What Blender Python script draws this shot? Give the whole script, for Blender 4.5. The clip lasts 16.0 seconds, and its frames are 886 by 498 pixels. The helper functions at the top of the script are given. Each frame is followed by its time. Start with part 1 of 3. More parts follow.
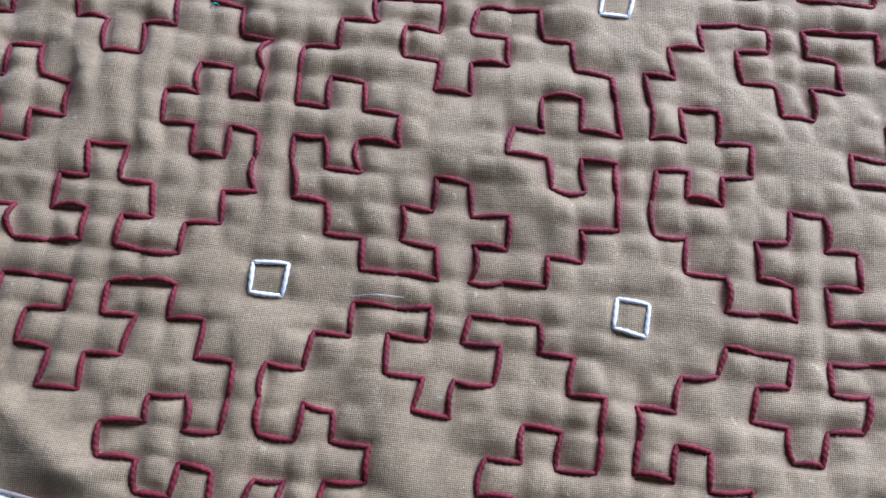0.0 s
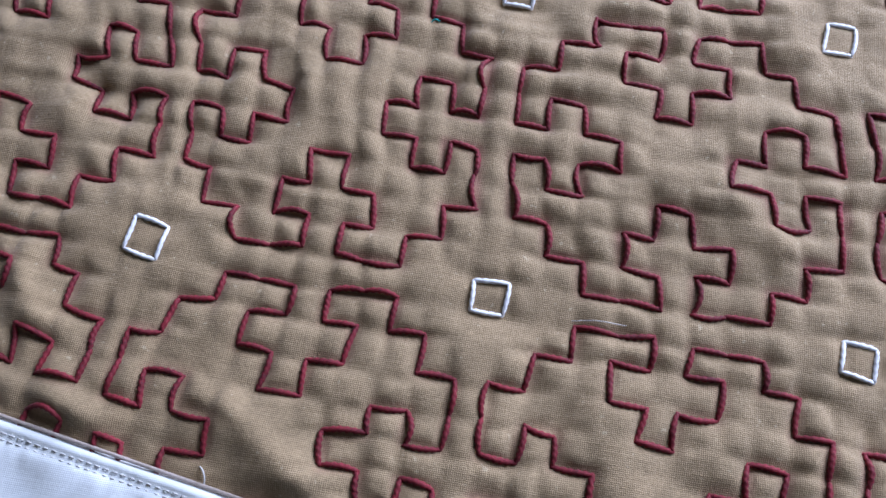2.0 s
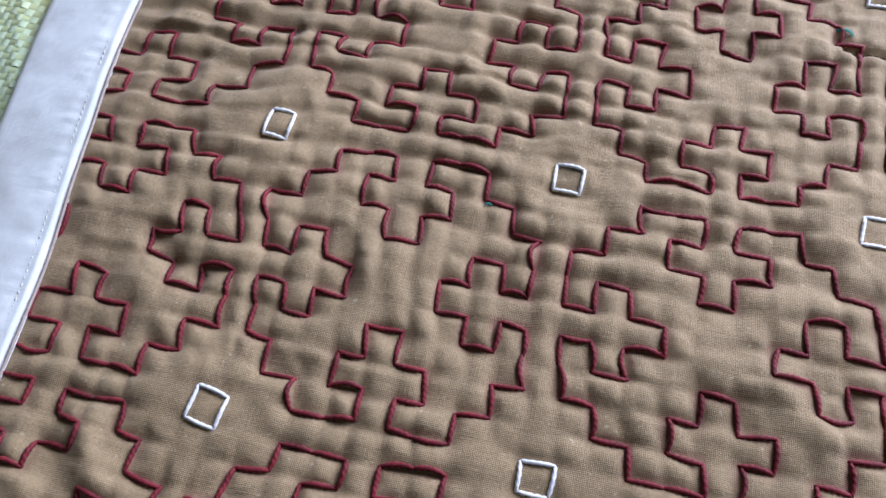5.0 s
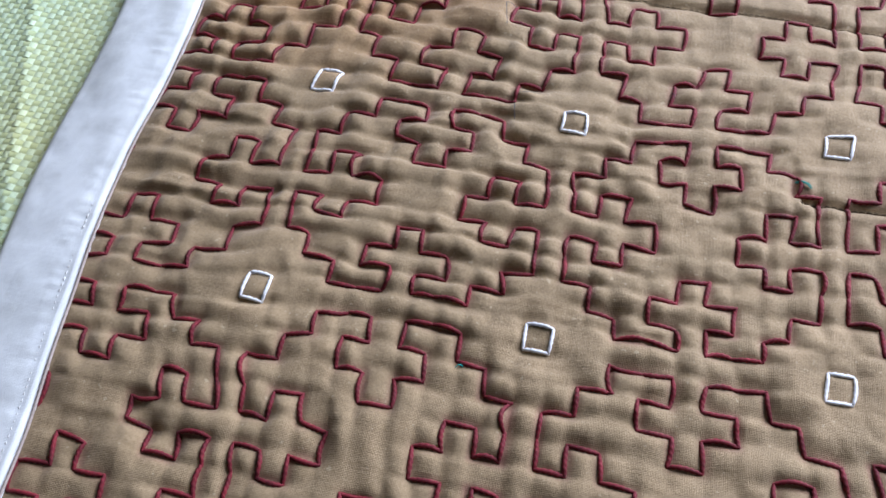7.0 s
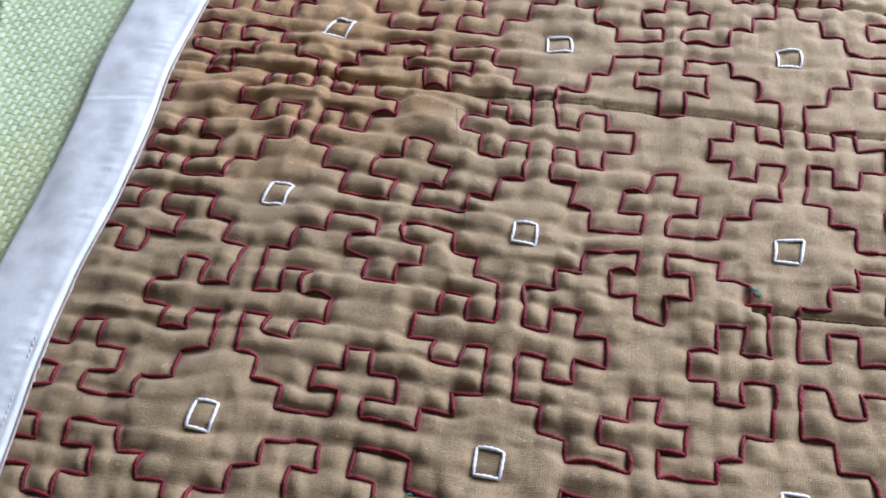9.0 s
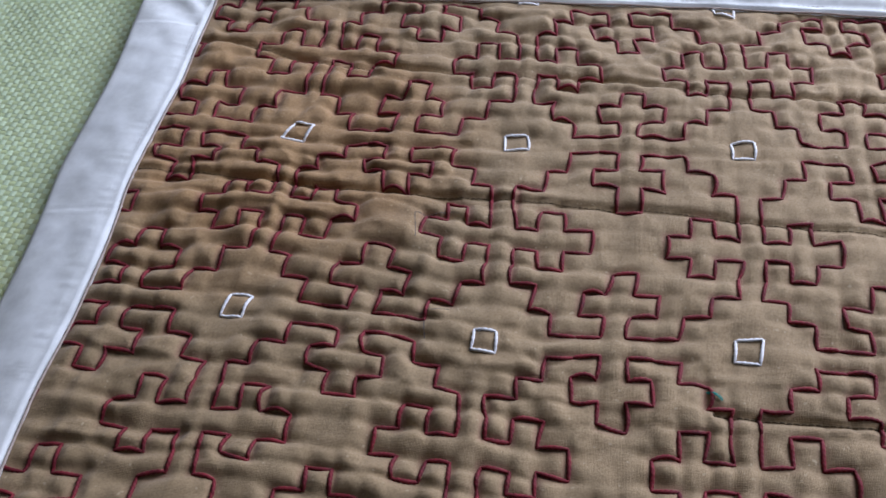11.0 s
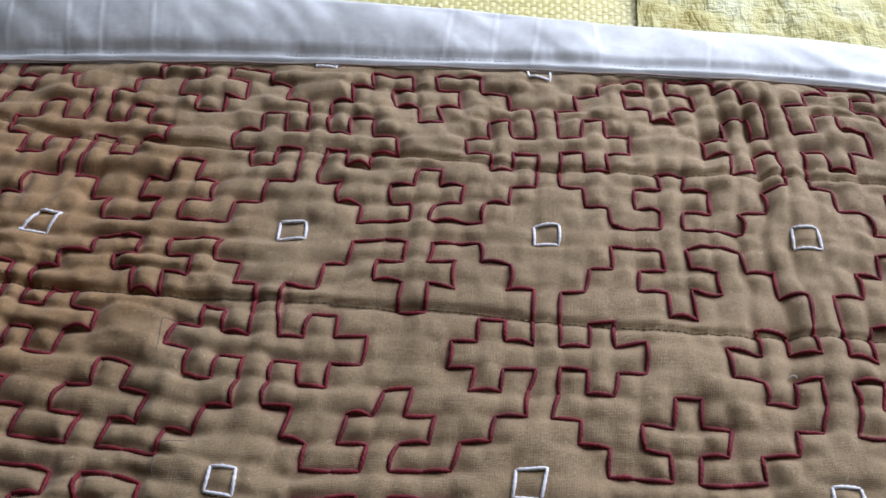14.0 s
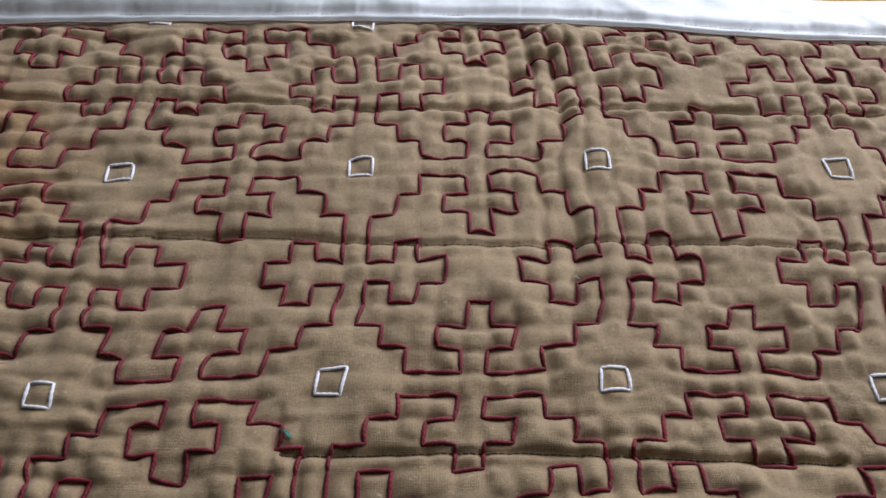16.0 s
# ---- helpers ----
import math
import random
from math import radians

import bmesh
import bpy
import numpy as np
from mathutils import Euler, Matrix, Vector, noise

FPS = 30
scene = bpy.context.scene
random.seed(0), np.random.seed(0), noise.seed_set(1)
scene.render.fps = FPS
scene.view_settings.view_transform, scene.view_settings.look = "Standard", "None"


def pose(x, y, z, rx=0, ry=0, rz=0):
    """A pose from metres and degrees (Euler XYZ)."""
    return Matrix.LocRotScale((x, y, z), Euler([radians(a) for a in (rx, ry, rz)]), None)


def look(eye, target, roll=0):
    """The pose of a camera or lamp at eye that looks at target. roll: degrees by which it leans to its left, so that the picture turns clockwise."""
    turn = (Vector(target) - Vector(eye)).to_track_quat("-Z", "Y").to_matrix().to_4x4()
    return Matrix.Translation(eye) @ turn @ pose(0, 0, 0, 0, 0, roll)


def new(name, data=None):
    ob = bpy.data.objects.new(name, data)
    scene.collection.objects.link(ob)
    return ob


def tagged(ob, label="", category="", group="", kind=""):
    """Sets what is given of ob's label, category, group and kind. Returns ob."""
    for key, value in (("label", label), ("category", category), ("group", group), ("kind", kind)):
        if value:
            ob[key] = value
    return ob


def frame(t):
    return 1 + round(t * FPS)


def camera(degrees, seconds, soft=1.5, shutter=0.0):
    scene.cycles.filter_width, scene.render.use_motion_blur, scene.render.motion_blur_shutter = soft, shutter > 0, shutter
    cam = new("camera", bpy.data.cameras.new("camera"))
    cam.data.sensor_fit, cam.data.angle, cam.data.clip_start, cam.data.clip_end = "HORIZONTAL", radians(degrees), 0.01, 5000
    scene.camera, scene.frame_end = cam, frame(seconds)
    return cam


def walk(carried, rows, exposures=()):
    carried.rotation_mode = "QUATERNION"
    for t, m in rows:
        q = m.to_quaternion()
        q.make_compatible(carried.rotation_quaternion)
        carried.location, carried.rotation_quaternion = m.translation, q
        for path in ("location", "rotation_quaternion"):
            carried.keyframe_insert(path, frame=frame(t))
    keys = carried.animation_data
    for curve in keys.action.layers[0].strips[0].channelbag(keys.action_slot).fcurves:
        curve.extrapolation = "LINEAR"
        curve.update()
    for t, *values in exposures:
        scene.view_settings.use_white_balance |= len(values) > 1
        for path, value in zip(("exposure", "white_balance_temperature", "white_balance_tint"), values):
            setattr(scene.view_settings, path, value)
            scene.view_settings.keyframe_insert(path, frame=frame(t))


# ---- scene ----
cam = camera(53.51, 16.0, soft=1.65)
PATH = [
    (0, (0.05174, -0.05752, 0.23376), (0.04801, 0.03166, -0.05266), 3.32),
    (0.5, (0.03491, -0.06220, 0.23325), (0.02620, 0.02825, -0.05266), 1.60),
    (1, (0.01895, -0.06329, 0.23236), (0.00733, 0.02739, -0.05336), 0.82),
    (1.5, (0.00626, -0.06432, 0.23266), (-0.00759, 0.02802, -0.05244), 0.54),
    (2, (-0.00121, -0.06316, 0.23178), (-0.01566, 0.03101, -0.05269), 0.99),
    (2.5, (-0.01058, -0.05969, 0.23113), (-0.02589, 0.03700, -0.05245), 1.31),
    (3, (-0.02291, -0.06003, 0.23183), (-0.03951, 0.03907, -0.05084), 1.50),
    (3.2, (-0.02935, -0.05879, 0.23313), (-0.04574, 0.03940, -0.04988), 1.75),
    (5.3, (-0.00505, -0.04919, 0.25206), (-0.03940, 0.08301, -0.01504), -2.70),
    (5.5, (-0.00414, -0.04478, 0.25465), (-0.03845, 0.08849, -0.01192), -2.71),
    (6, (-0.00200, -0.03799, 0.25799), (-0.03631, 0.10205, -0.00509), -2.65),
    (6.5, (-0.00087, -0.03057, 0.26310), (-0.03680, 0.11511, 0.00333), -3.01),
    (7, (-0.00232, -0.02823, 0.26834), (-0.03985, 0.12187, 0.01132), -3.30),
    (7.5, (-0.00103, -0.02388, 0.27358), (-0.04009, 0.12957, 0.01877), -3.66),
    (8, (0.00288, -0.01573, 0.27485), (-0.03637, 0.14182, 0.02259), -3.80),
    (8.5, (0.00634, -0.00797, 0.27656), (-0.03142, 0.15269, 0.02604), -3.62),
    (11, (0.01905, 0.01870, 0.29173), (-0.01633, 0.19621, 0.05249), -4.45),
    (11.5, (0.02321, 0.03083, 0.28516), (-0.01263, 0.21108, 0.04804), -4.55),
    (12, (0.03333, 0.04970, 0.26005), (0.00014, 0.22880, 0.02168), -3.98),
    (12.5, (0.04232, 0.07255, 0.24486), (0.01375, 0.25018, 0.00480), -2.98),
    (13, (0.05234, 0.08103, 0.24892), (0.02637, 0.25954, 0.00921), -2.42),
    (13.5, (0.07357, 0.08052, 0.26097), (0.05243, 0.26265, 0.02352), -1.56),
    (14, (0.08158, 0.07964, 0.26742), (0.06414, 0.26637, 0.03327), -1.20),
    (14.5, (0.09510, 0.08016, 0.26909), (0.08225, 0.26980, 0.03699), -0.60),
    (15, (0.11389, 0.07036, 0.27043), (0.10877, 0.26183, 0.03953), 0.44),
    (15.5, (0.12722, 0.06081, 0.27361), (0.12839, 0.25097, 0.04158), 0.96),
    (16, (0.13153, 0.04281, 0.27018), (0.13589, 0.22978, 0.03561), 1.30),
]
walk(cam, [(t, look(eye, target, roll)) for t, eye, target, roll in PATH],
     exposures=[(0.0, 0.29, 4950, 19), (0.5, 0.17, 5020, 20), (2.5, 0.07, 5320, 22), (5.5, 0.08, 5580, 21), (7.0, 0.02, 5680, 19), (8.5, 0.03, 5700, 19), (11.0, -0.68, 5750, 21), (12.0, -0.6, 5870, 23), (13.0, -0.45, 5900, 23), (14.5, -0.95, 6000, 19), (16.0, -0.9, 6150, 19)])

# ---- world and light: a plain room with a window behind the far side of the quilt ----
world = bpy.data.worlds.new("sky")
scene.world = world
world.use_nodes = True
wn = world.node_tree
sky = wn.nodes.new("ShaderNodeTexSky")
sky.sky_type, sky.sun_disc = "NISHITA", False
sky.sun_elevation, sky.sun_rotation = radians(40), radians(25)
wn.nodes["Background"].inputs[1].default_value = 0.12
wn.links.new(sky.outputs[0], wn.nodes["Background"].inputs[0])


def area_lamp(name, eye, target, width, height, watts, colour):
    data = bpy.data.lights.new(name, "AREA")
    data.shape, data.size, data.size_y, data.energy, data.color = "RECTANGLE", width, height, watts, colour
    ob = new(name, data)
    ob.matrix_world = look(eye, target)
    return ob


area_lamp("window_light", (0.6, 0.85, 0.55), (0.06, 0.18, 0.0), 1.1, 0.85, 31, (0.9, 0.96, 1.0))

CM = 0.01


# ---- materials ----
def material(name, colour, rough=0.8, metal=0.0, sheen=0.0):
    m = bpy.data.materials.new(name)
    m.use_nodes = True
    b = m.node_tree.nodes["Principled BSDF"]
    b.inputs["Base Color"].default_value = (*colour, 1)
    b.inputs["Roughness"].default_value = rough
    b.inputs["Metallic"].default_value = metal
    b.inputs["Sheen Weight"].default_value = sheen
    return m, m.node_tree.nodes, m.node_tree.links, b


def tex_coord(nodes, links, scale=(1, 1, 1), turn=0.0):
    tc = nodes.new("ShaderNodeTexCoord")
    mp = nodes.new("ShaderNodeMapping")
    mp.inputs["Scale"].default_value = scale
    mp.inputs["Rotation"].default_value = (0, 0, turn)
    links.new(tc.outputs["Object"], mp.inputs["Vector"])
    return mp.outputs[0]


def noise_tex(nodes, links, vec, scale, detail=3.0, rough=0.55):
    n = nodes.new("ShaderNodeTexNoise")
    n.inputs["Scale"].default_value = scale
    n.inputs["Detail"].default_value = detail
    n.inputs["Roughness"].default_value = rough
    links.new(vec, n.inputs["Vector"])
    return n.outputs["Fac"]


def ramp(nodes, links, fac, stops):
    r = nodes.new("ShaderNodeValToRGB")
    el = r.color_ramp.elements
    while len(el) < len(stops):
        el.new(0.5)
    for e, (p, c) in zip(el, stops):
        e.position, e.color = p, (*c, 1)
    links.new(fac, r.inputs[0])
    return r.outputs[0]


def mix(nodes, links, kind, fac, a, b):
    n = nodes.new("ShaderNodeMix")
    n.data_type, n.blend_type = "RGBA", kind
    for sock, v in ((n.inputs[0], fac), (n.inputs[6], a), (n.inputs[7], b)):
        if isinstance(v, (int, float)):
            sock.default_value = v
        elif isinstance(v, tuple):
            sock.default_value = (*v, 1)
        else:
            links.new(v, sock)
    return n.outputs[2]


def calc(nodes, links, op, a, b, clamp=False):
    n = nodes.new("ShaderNodeMath")
    n.operation, n.use_clamp = op, clamp
    for sock, v in ((n.inputs[0], a), (n.inputs[1], b)):
        if isinstance(v, (int, float)):
            sock.default_value = v
        else:
            links.new(v, sock)
    return n.outputs[0]


def weave(nodes, links, pitch, wobble=0.3):
    """Plain weave: two crossed sets of yarns, pitch in metres."""
    out = []
    for turn in (0.0, math.pi / 2):
        w = nodes.new("ShaderNodeTexWave")
        w.wave_type, w.bands_direction = "BANDS", "X"
        w.inputs["Scale"].default_value = math.pi / (10 * pitch)
        w.inputs["Distortion"].default_value = wobble
        w.inputs["Detail"].default_value = 1.5
        w.inputs["Detail Scale"].default_value = 2.0
        links.new(tex_coord(nodes, links, turn=turn), w.inputs["Vector"])
        out.append(w.outputs["Fac"])
    return calc(nodes, links, "MULTIPLY", *out)


def bump(nodes, links, bsdf, height, strength, distance):
    b = nodes.new("ShaderNodeBump")
    b.inputs["Strength"].default_value = strength
    b.inputs["Distance"].default_value = distance
    links.new(height, b.inputs["Height"])
    links.new(b.outputs[0], bsdf.inputs["Normal"])


def khaki_cloth():
    m, n, l, b = material("khaki_cotton", (0.3, 0.2, 0.11), 0.85, sheen=0.15)
    vec = tex_coord(n, l)
    yarn = weave(n, l, 0.00052, 2.2)
    patch = noise_tex(n, l, vec, 9.0, 4)
    base = ramp(n, l, patch, [(0.3, (0.259, 0.182, 0.097)), (0.7, (0.329, 0.236, 0.131))])
    # slubs: yarns that run lighter or darker for some length
    slub_x = noise_tex(n, l, tex_coord(n, l, (60, 1400, 1)), 1.0, 2)
    slub_y = noise_tex(n, l, tex_coord(n, l, (1400, 60, 1)), 1.0, 2)
    slub = calc(n, l, "ADD", slub_x, slub_y)
    base = mix(n, l, "MULTIPLY", 0.45, base, ramp(n, l, slub, [(0.32, (0.68, 0.65, 0.6)), (0.68, (1.24, 1.24, 1.24))]))
    base = mix(n, l, "MULTIPLY", 0.1, base, ramp(n, l, yarn, [(0.0, (0.55, 0.52, 0.48)), (0.5, (1.1, 1.1, 1.1))]))
    fuzz = noise_tex(n, l, vec, 950.0, 3, 0.7)
    base = mix(n, l, "MULTIPLY", 0.6, base, ramp(n, l, fuzz, [(0.34, (0.74, 0.72, 0.68)), (0.66, (1.22, 1.22, 1.22))]))
    mottle = noise_tex(n, l, vec, 85.0, 5, 0.65)
    base = mix(n, l, "MULTIPLY", 1.0, base, ramp(n, l, mottle, [(0.34, (0.87, 0.87, 0.85)), (0.68, (1.1, 1.09, 1.08))]))
    lint = ramp(n, l, noise_tex(n, l, vec, 520.0, 1, 0.4), [(0.735, (0, 0, 0)), (0.76, (0.55, 0.55, 0.55))])
    base = mix(n, l, "MIX", lint, base, (0.52, 0.42, 0.27))
    # a tea-brown stain towards the far left corner
    sx = n.new("ShaderNodeSeparateXYZ")
    tc = n.new("ShaderNodeTexCoord")
    l.new(tc.outputs["Object"], sx.inputs[0])
    dx = calc(n, l, "DIVIDE", calc(n, l, "ADD", sx.outputs[0], 0.11), 0.082)
    dy = calc(n, l, "DIVIDE", calc(n, l, "ADD", sx.outputs[1], -0.295), 0.085)
    r2 = calc(n, l, "ADD", calc(n, l, "MULTIPLY", dx, dx), calc(n, l, "MULTIPLY", dy, dy))
    r2 = calc(n, l, "ADD", r2, calc(n, l, "MULTIPLY", noise_tex(n, l, vec, 28.0, 3), 1.1))
    r3 = n.new("ShaderNodeMapRange")
    r3.inputs[1].default_value, r3.inputs[2].default_value = 1.0, 2.0
    r3.inputs[3].default_value, r3.inputs[4].default_value = 0.55, 0.0
    l.new(r2, r3.inputs[0])
    base = mix(n, l, "MULTIPLY", r3.outputs[0], base, (1.12, 0.85, 0.56))
    # maroon fringe tinted into the cloth colour along the stitched lines
    stitch_tint = n.new("ShaderNodeAttribute")
    stitch_tint.attribute_name = "stitch_tint"
    base = mix(n, l, "MIX", calc(n, l, "MULTIPLY", stitch_tint.outputs["Fac"], 0.55), base, (0.24, 0.075, 0.065))
    l.new(base, b.inputs["Base Color"])
    hgt = calc(n, l, "ADD", calc(n, l, "MULTIPLY", yarn, 0.6), calc(n, l, "ADD", calc(n, l, "MULTIPLY", slub, 0.6), calc(n, l, "MULTIPLY", fuzz, 0.8)))
    bump(n, l, b, hgt, 0.6, 0.0003)
    return m


def white_cotton():
    m, n, l, b = material("white_cotton", (0.8, 0.8, 0.82), 0.7, sheen=0.1)
    vec = tex_coord(n, l)
    yarn = weave(n, l, 0.0005, 1.0)
    base = ramp(n, l, noise_tex(n, l, vec, 14.0, 4), [(0.3, (0.72, 0.745, 0.75)), (0.7, (0.83, 0.855, 0.86))])
    slub = calc(n, l, "ADD", noise_tex(n, l, tex_coord(n, l, (40, 1100, 1)), 1.0, 2),
                noise_tex(n, l, tex_coord(n, l, (1100, 40, 1)), 1.0, 2))
    base = mix(n, l, "MULTIPLY", 0.14, base, ramp(n, l, slub, [(0.35, (0.82, 0.82, 0.82)), (0.62, (1.1, 1.1, 1.1))]))
    grubby = noise_tex(n, l, vec, 45.0, 5, 0.65)
    base = mix(n, l, "MULTIPLY", 1.0, base, ramp(n, l, grubby, [(0.36, (0.8, 0.8, 0.79)), (0.6, (1.0, 1.0, 1.0))]))
    l.new(base, b.inputs["Base Color"])
    rumple = noise_tex(n, l, vec, 75, 3, 0.5)
    hgt = calc(n, l, "ADD", calc(n, l, "MULTIPLY", yarn, 0.25), calc(n, l, "ADD", calc(n, l, "MULTIPLY", slub, 0.3), calc(n, l, "MULTIPLY", rumple, 1.6)))
    bump(n, l, b, hgt, 0.3, 0.0005)
    return m


def floss(name, dark, light, rough, pitch):
    m, n, l, b = material(name, dark, rough, sheen=0.05)
    vec = tex_coord(n, l)
    b.inputs["Specular IOR Level"].default_value = 0.25
    fibre = noise_tex(n, l, vec, pitch, 3)
    tone = noise_tex(n, l, vec, 120, 2)
    base = ramp(n, l, calc(n, l, "ADD", calc(n, l, "MULTIPLY", fibre, 0.6), calc(n, l, "MULTIPLY", tone, 0.4)), [(0.35, dark), (0.65, light)])
    l.new(base, b.inputs["Base Color"])
    bump(n, l, b, fibre, 0.5, 0.0002)
    return m


def mat_plastic(name, tone):
    m, n, l, b = material(name, (0.5, 0.52, 0.2), 0.42)
    vec = tex_coord(n, l)
    island = n.new("ShaderNodeNewGeometry")
    each = ramp(n, l, island.outputs["Random Per Island"], [(0.0, tuple(0.93 * c for c in tone)), (1.0, tuple(1.08 * c for c in tone))])
    sx = n.new("ShaderNodeSeparateXYZ")
    tc = n.new("ShaderNodeTexCoord")
    l.new(tc.outputs["Object"], sx.inputs[0])
    across = calc(n, l, "ADD", calc(n, l, "MULTIPLY", sx.outputs[0], 2.0), calc(n, l, "MULTIPLY", noise_tex(n, l, vec, 11.0, 3), 0.9))
    base = ramp(n, l, calc(n, l, "ADD", across, 0.1), [(0.1, (0.64, 0.76, 0.5)), (0.3, (0.72, 0.76, 0.42)), (0.38, (0.74, 0.72, 0.38)), (0.9, (0.8, 0.72, 0.3))])
    l.new(mix(n, l, "MULTIPLY", 1.0, base, each), b.inputs["Base Color"])
    bump(n, l, b, noise_tex(n, l, vec, 500, 3), 0.25, 0.0006)
    return m


def plaster(name, colour):
    m, n, l, b = material(name, colour, 0.9)
    vec = tex_coord(n, l)
    l.new(ramp(n, l, noise_tex(n, l, vec, 3.0, 5), [(0.3, tuple(c * 0.93 for c in colour)), (0.7, colour)]), b.inputs["Base Color"])
    bump(n, l, b, noise_tex(n, l, vec, 160, 3), 0.2, 0.002)
    return m


KHAKI = khaki_cloth()
WHITE = white_cotton()
MAROON = floss("maroon_floss", (0.055, 0.005, 0.009), (0.27, 0.023, 0.034), 0.65, 2600)
WHITE_FLOSS = floss("white_floss", (0.72, 0.72, 0.76), (0.9, 0.9, 0.92), 0.55, 2600)
TEAL = floss("teal_floss", (0.02, 0.3, 0.28), (0.05, 0.5, 0.45), 0.6, 2600)
BROWN = floss("brown_sewing_thread", (0.06, 0.04, 0.02), (0.13, 0.09, 0.045), 0.7, 4000)
TAN = floss("tan_sewing_thread", (0.22, 0.155, 0.085), (0.3, 0.215, 0.125), 0.7, 4000)
PALE = floss("pale_sewing_thread", (0.5, 0.48, 0.46), (0.7, 0.68, 0.66), 0.7, 4000)
PIPING = floss("pinkish_white_piping", (0.32, 0.26, 0.22), (0.48, 0.4, 0.36), 0.7, 900)
GRAPHITE = floss("graphite", (0.09, 0.085, 0.09), (0.16, 0.15, 0.14), 0.6, 1500)
MAT = mat_plastic("woven_plastic", (1.04, 1.05, 1.1))
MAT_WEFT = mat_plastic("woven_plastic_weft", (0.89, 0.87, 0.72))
PLASTER = plaster("wall_plaster", (0.27, 0.26, 0.25))
CEIL = plaster("ceiling_plaster", (0.6, 0.6, 0.58))


# ---- mesh helpers; lengths below are centimetres ----
def mesh_of(name, verts, faces, mat, smooth=True):
    """verts: n x 3 array in cm; faces: m x 4 (or 3) index array."""
    verts, faces = np.asarray(verts, np.float32) * CM, np.asarray(faces, np.int32)
    me = bpy.data.meshes.new(name)
    me.vertices.add(len(verts))
    me.vertices.foreach_set("co", verts.ravel())
    k = faces.shape[1]
    me.loops.add(faces.size)
    me.loops.foreach_set("vertex_index", faces.ravel())
    me.polygons.add(len(faces))
    me.polygons.foreach_set("loop_start", np.arange(0, faces.size, k, dtype=np.int32))
    me.polygons.foreach_set("use_smooth", np.full(len(faces), smooth))
    me.update(calc_edges=True)
    me.validate()
    me.materials.append(mat)
    return me


def part(name, me, parent=None, label=""):
    ob = new(name, me)
    if parent is not None:
        ob.parent = parent
    return tagged(ob, label=label)


def grid_faces(rows, cols, closed=False):
    a = np.arange(rows * cols).reshape(rows, cols)
    b = np.concatenate([a, a[:, :1]], 1) if closed else a
    return np.stack([b[:-1, :-1], b[:-1, 1:], b[1:, 1:], b[1:, :-1]], -1).reshape(-1, 4)


RNG = np.random.default_rng(7)
TABLE = RNG.random((256, 256))


def vnoise(x, y, salt=0):
    """Smooth noise from 0 to 1."""
    x, y = np.asarray(x, float) + 17.3 * salt, np.asarray(y, float) + 31.7 * salt
    i, j = np.floor(x).astype(int), np.floor(y).astype(int)
    a, b = x - i, y - j
    a, b = a * a * a * (a * (6 * a - 15) + 10), b * b * b * (b * (6 * b - 15) + 10)
    g = lambda p, q: TABLE[p % 256, q % 256]
    return (g(i, j) * (1 - a) + g(i + 1, j) * a) * (1 - b) + (g(i, j + 1) * (1 - a) + g(i + 1, j + 1) * a) * b


def tube(points, radius, sides=8, lobes=0.0, pitch=0.3):
    """A tube along points; lobes > 0 twists a two-lobed section along it, as a two-ply thread."""
    p = np.asarray(points, float)
    n = len(p)
    tang = np.gradient(p, axis=0)
    tang /= np.linalg.norm(tang, axis=1)[:, None] + 1e-9
    up = np.array([0, 0, 1.0])
    side = np.cross(tang, up)
    side /= np.linalg.norm(side, axis=1)[:, None] + 1e-9
    nrm = np.cross(side, tang)
    run = np.r_[0, np.cumsum(np.linalg.norm(np.diff(p, axis=0), axis=1))]
    ang = np.arange(sides) / sides * 2 * math.pi
    spin = run / pitch * math.pi
    r = np.broadcast_to(np.asarray(radius, float), (n,))[:, None]
    r = r * (1 + lobes * np.cos(2 * (ang[None] - spin[:, None])))
    v = p[:, None] + r[..., None] * (np.cos(ang)[None, :, None] * side[:, None] + np.sin(ang)[None, :, None] * nrm[:, None])
    return v.reshape(-1, 3), grid_faces(n, sides, closed=True)


def joined(pieces):
    vs, fs, at = [], [], 0
    for v, f in pieces:
        vs.append(v)
        fs.append(f + at)
        at += len(v)
    return np.concatenate(vs), np.concatenate(fs)


# ---- the drawn pattern: one stepped outline in every 10 cm square, hand-drawn and so not quite true ----
SIDE = [(0, 2), (1, 2), (1, 1), (2, 1), (2, 0), (3, 0), (4, 0), (4, 1), (3, 1), (3, 2), (4, 2), (4, 3), (5, 3), (5, 2), (6, 2),
        (6, 1), (5, 1), (5, 0), (6, 0)]


def outline():
    """The closed outline round its middle: one side, turned four times."""
    side = np.array(SIDE, float) - 4.5
    return np.concatenate([side @ np.array([[c, s], [-s, c]]) for c, s in ((1, 0), (0, 1), (-1, 0), (0, -1))])


OUTLINE = outline()

# how far the cloth lies off the true grid, in cm: at the white squares, at the outlines' middles, and half-way between squares
# along rows and along columns (each from near to far)
SQUARE_DRIFT = [
    [(0.59, 0.23), (0.27, 0.2), (0.2, 0.11), (0.08, 0), (0, 0)],
    [(-0.09, -0.1), (-0.26, -0.08), (-0.81, -0.12), (-0.12, 0.02), (0, 0)],
    [(-0.41, 0.01), (-0.24, -1.05), (-0.34, 0.06), (-0.43, -0.02), (-1.16, -0.46)],
    [(-0.11, -0.73), (0.17, -0.14), (0.2, 0.31), (0.36, 0.95), (0.72, 0.33)],
    [(-0.02, 0.07), (-0.1, -0.05), (-0.16, -0.53), (-0.24, 0.33), (0.06, -0.04)],
]
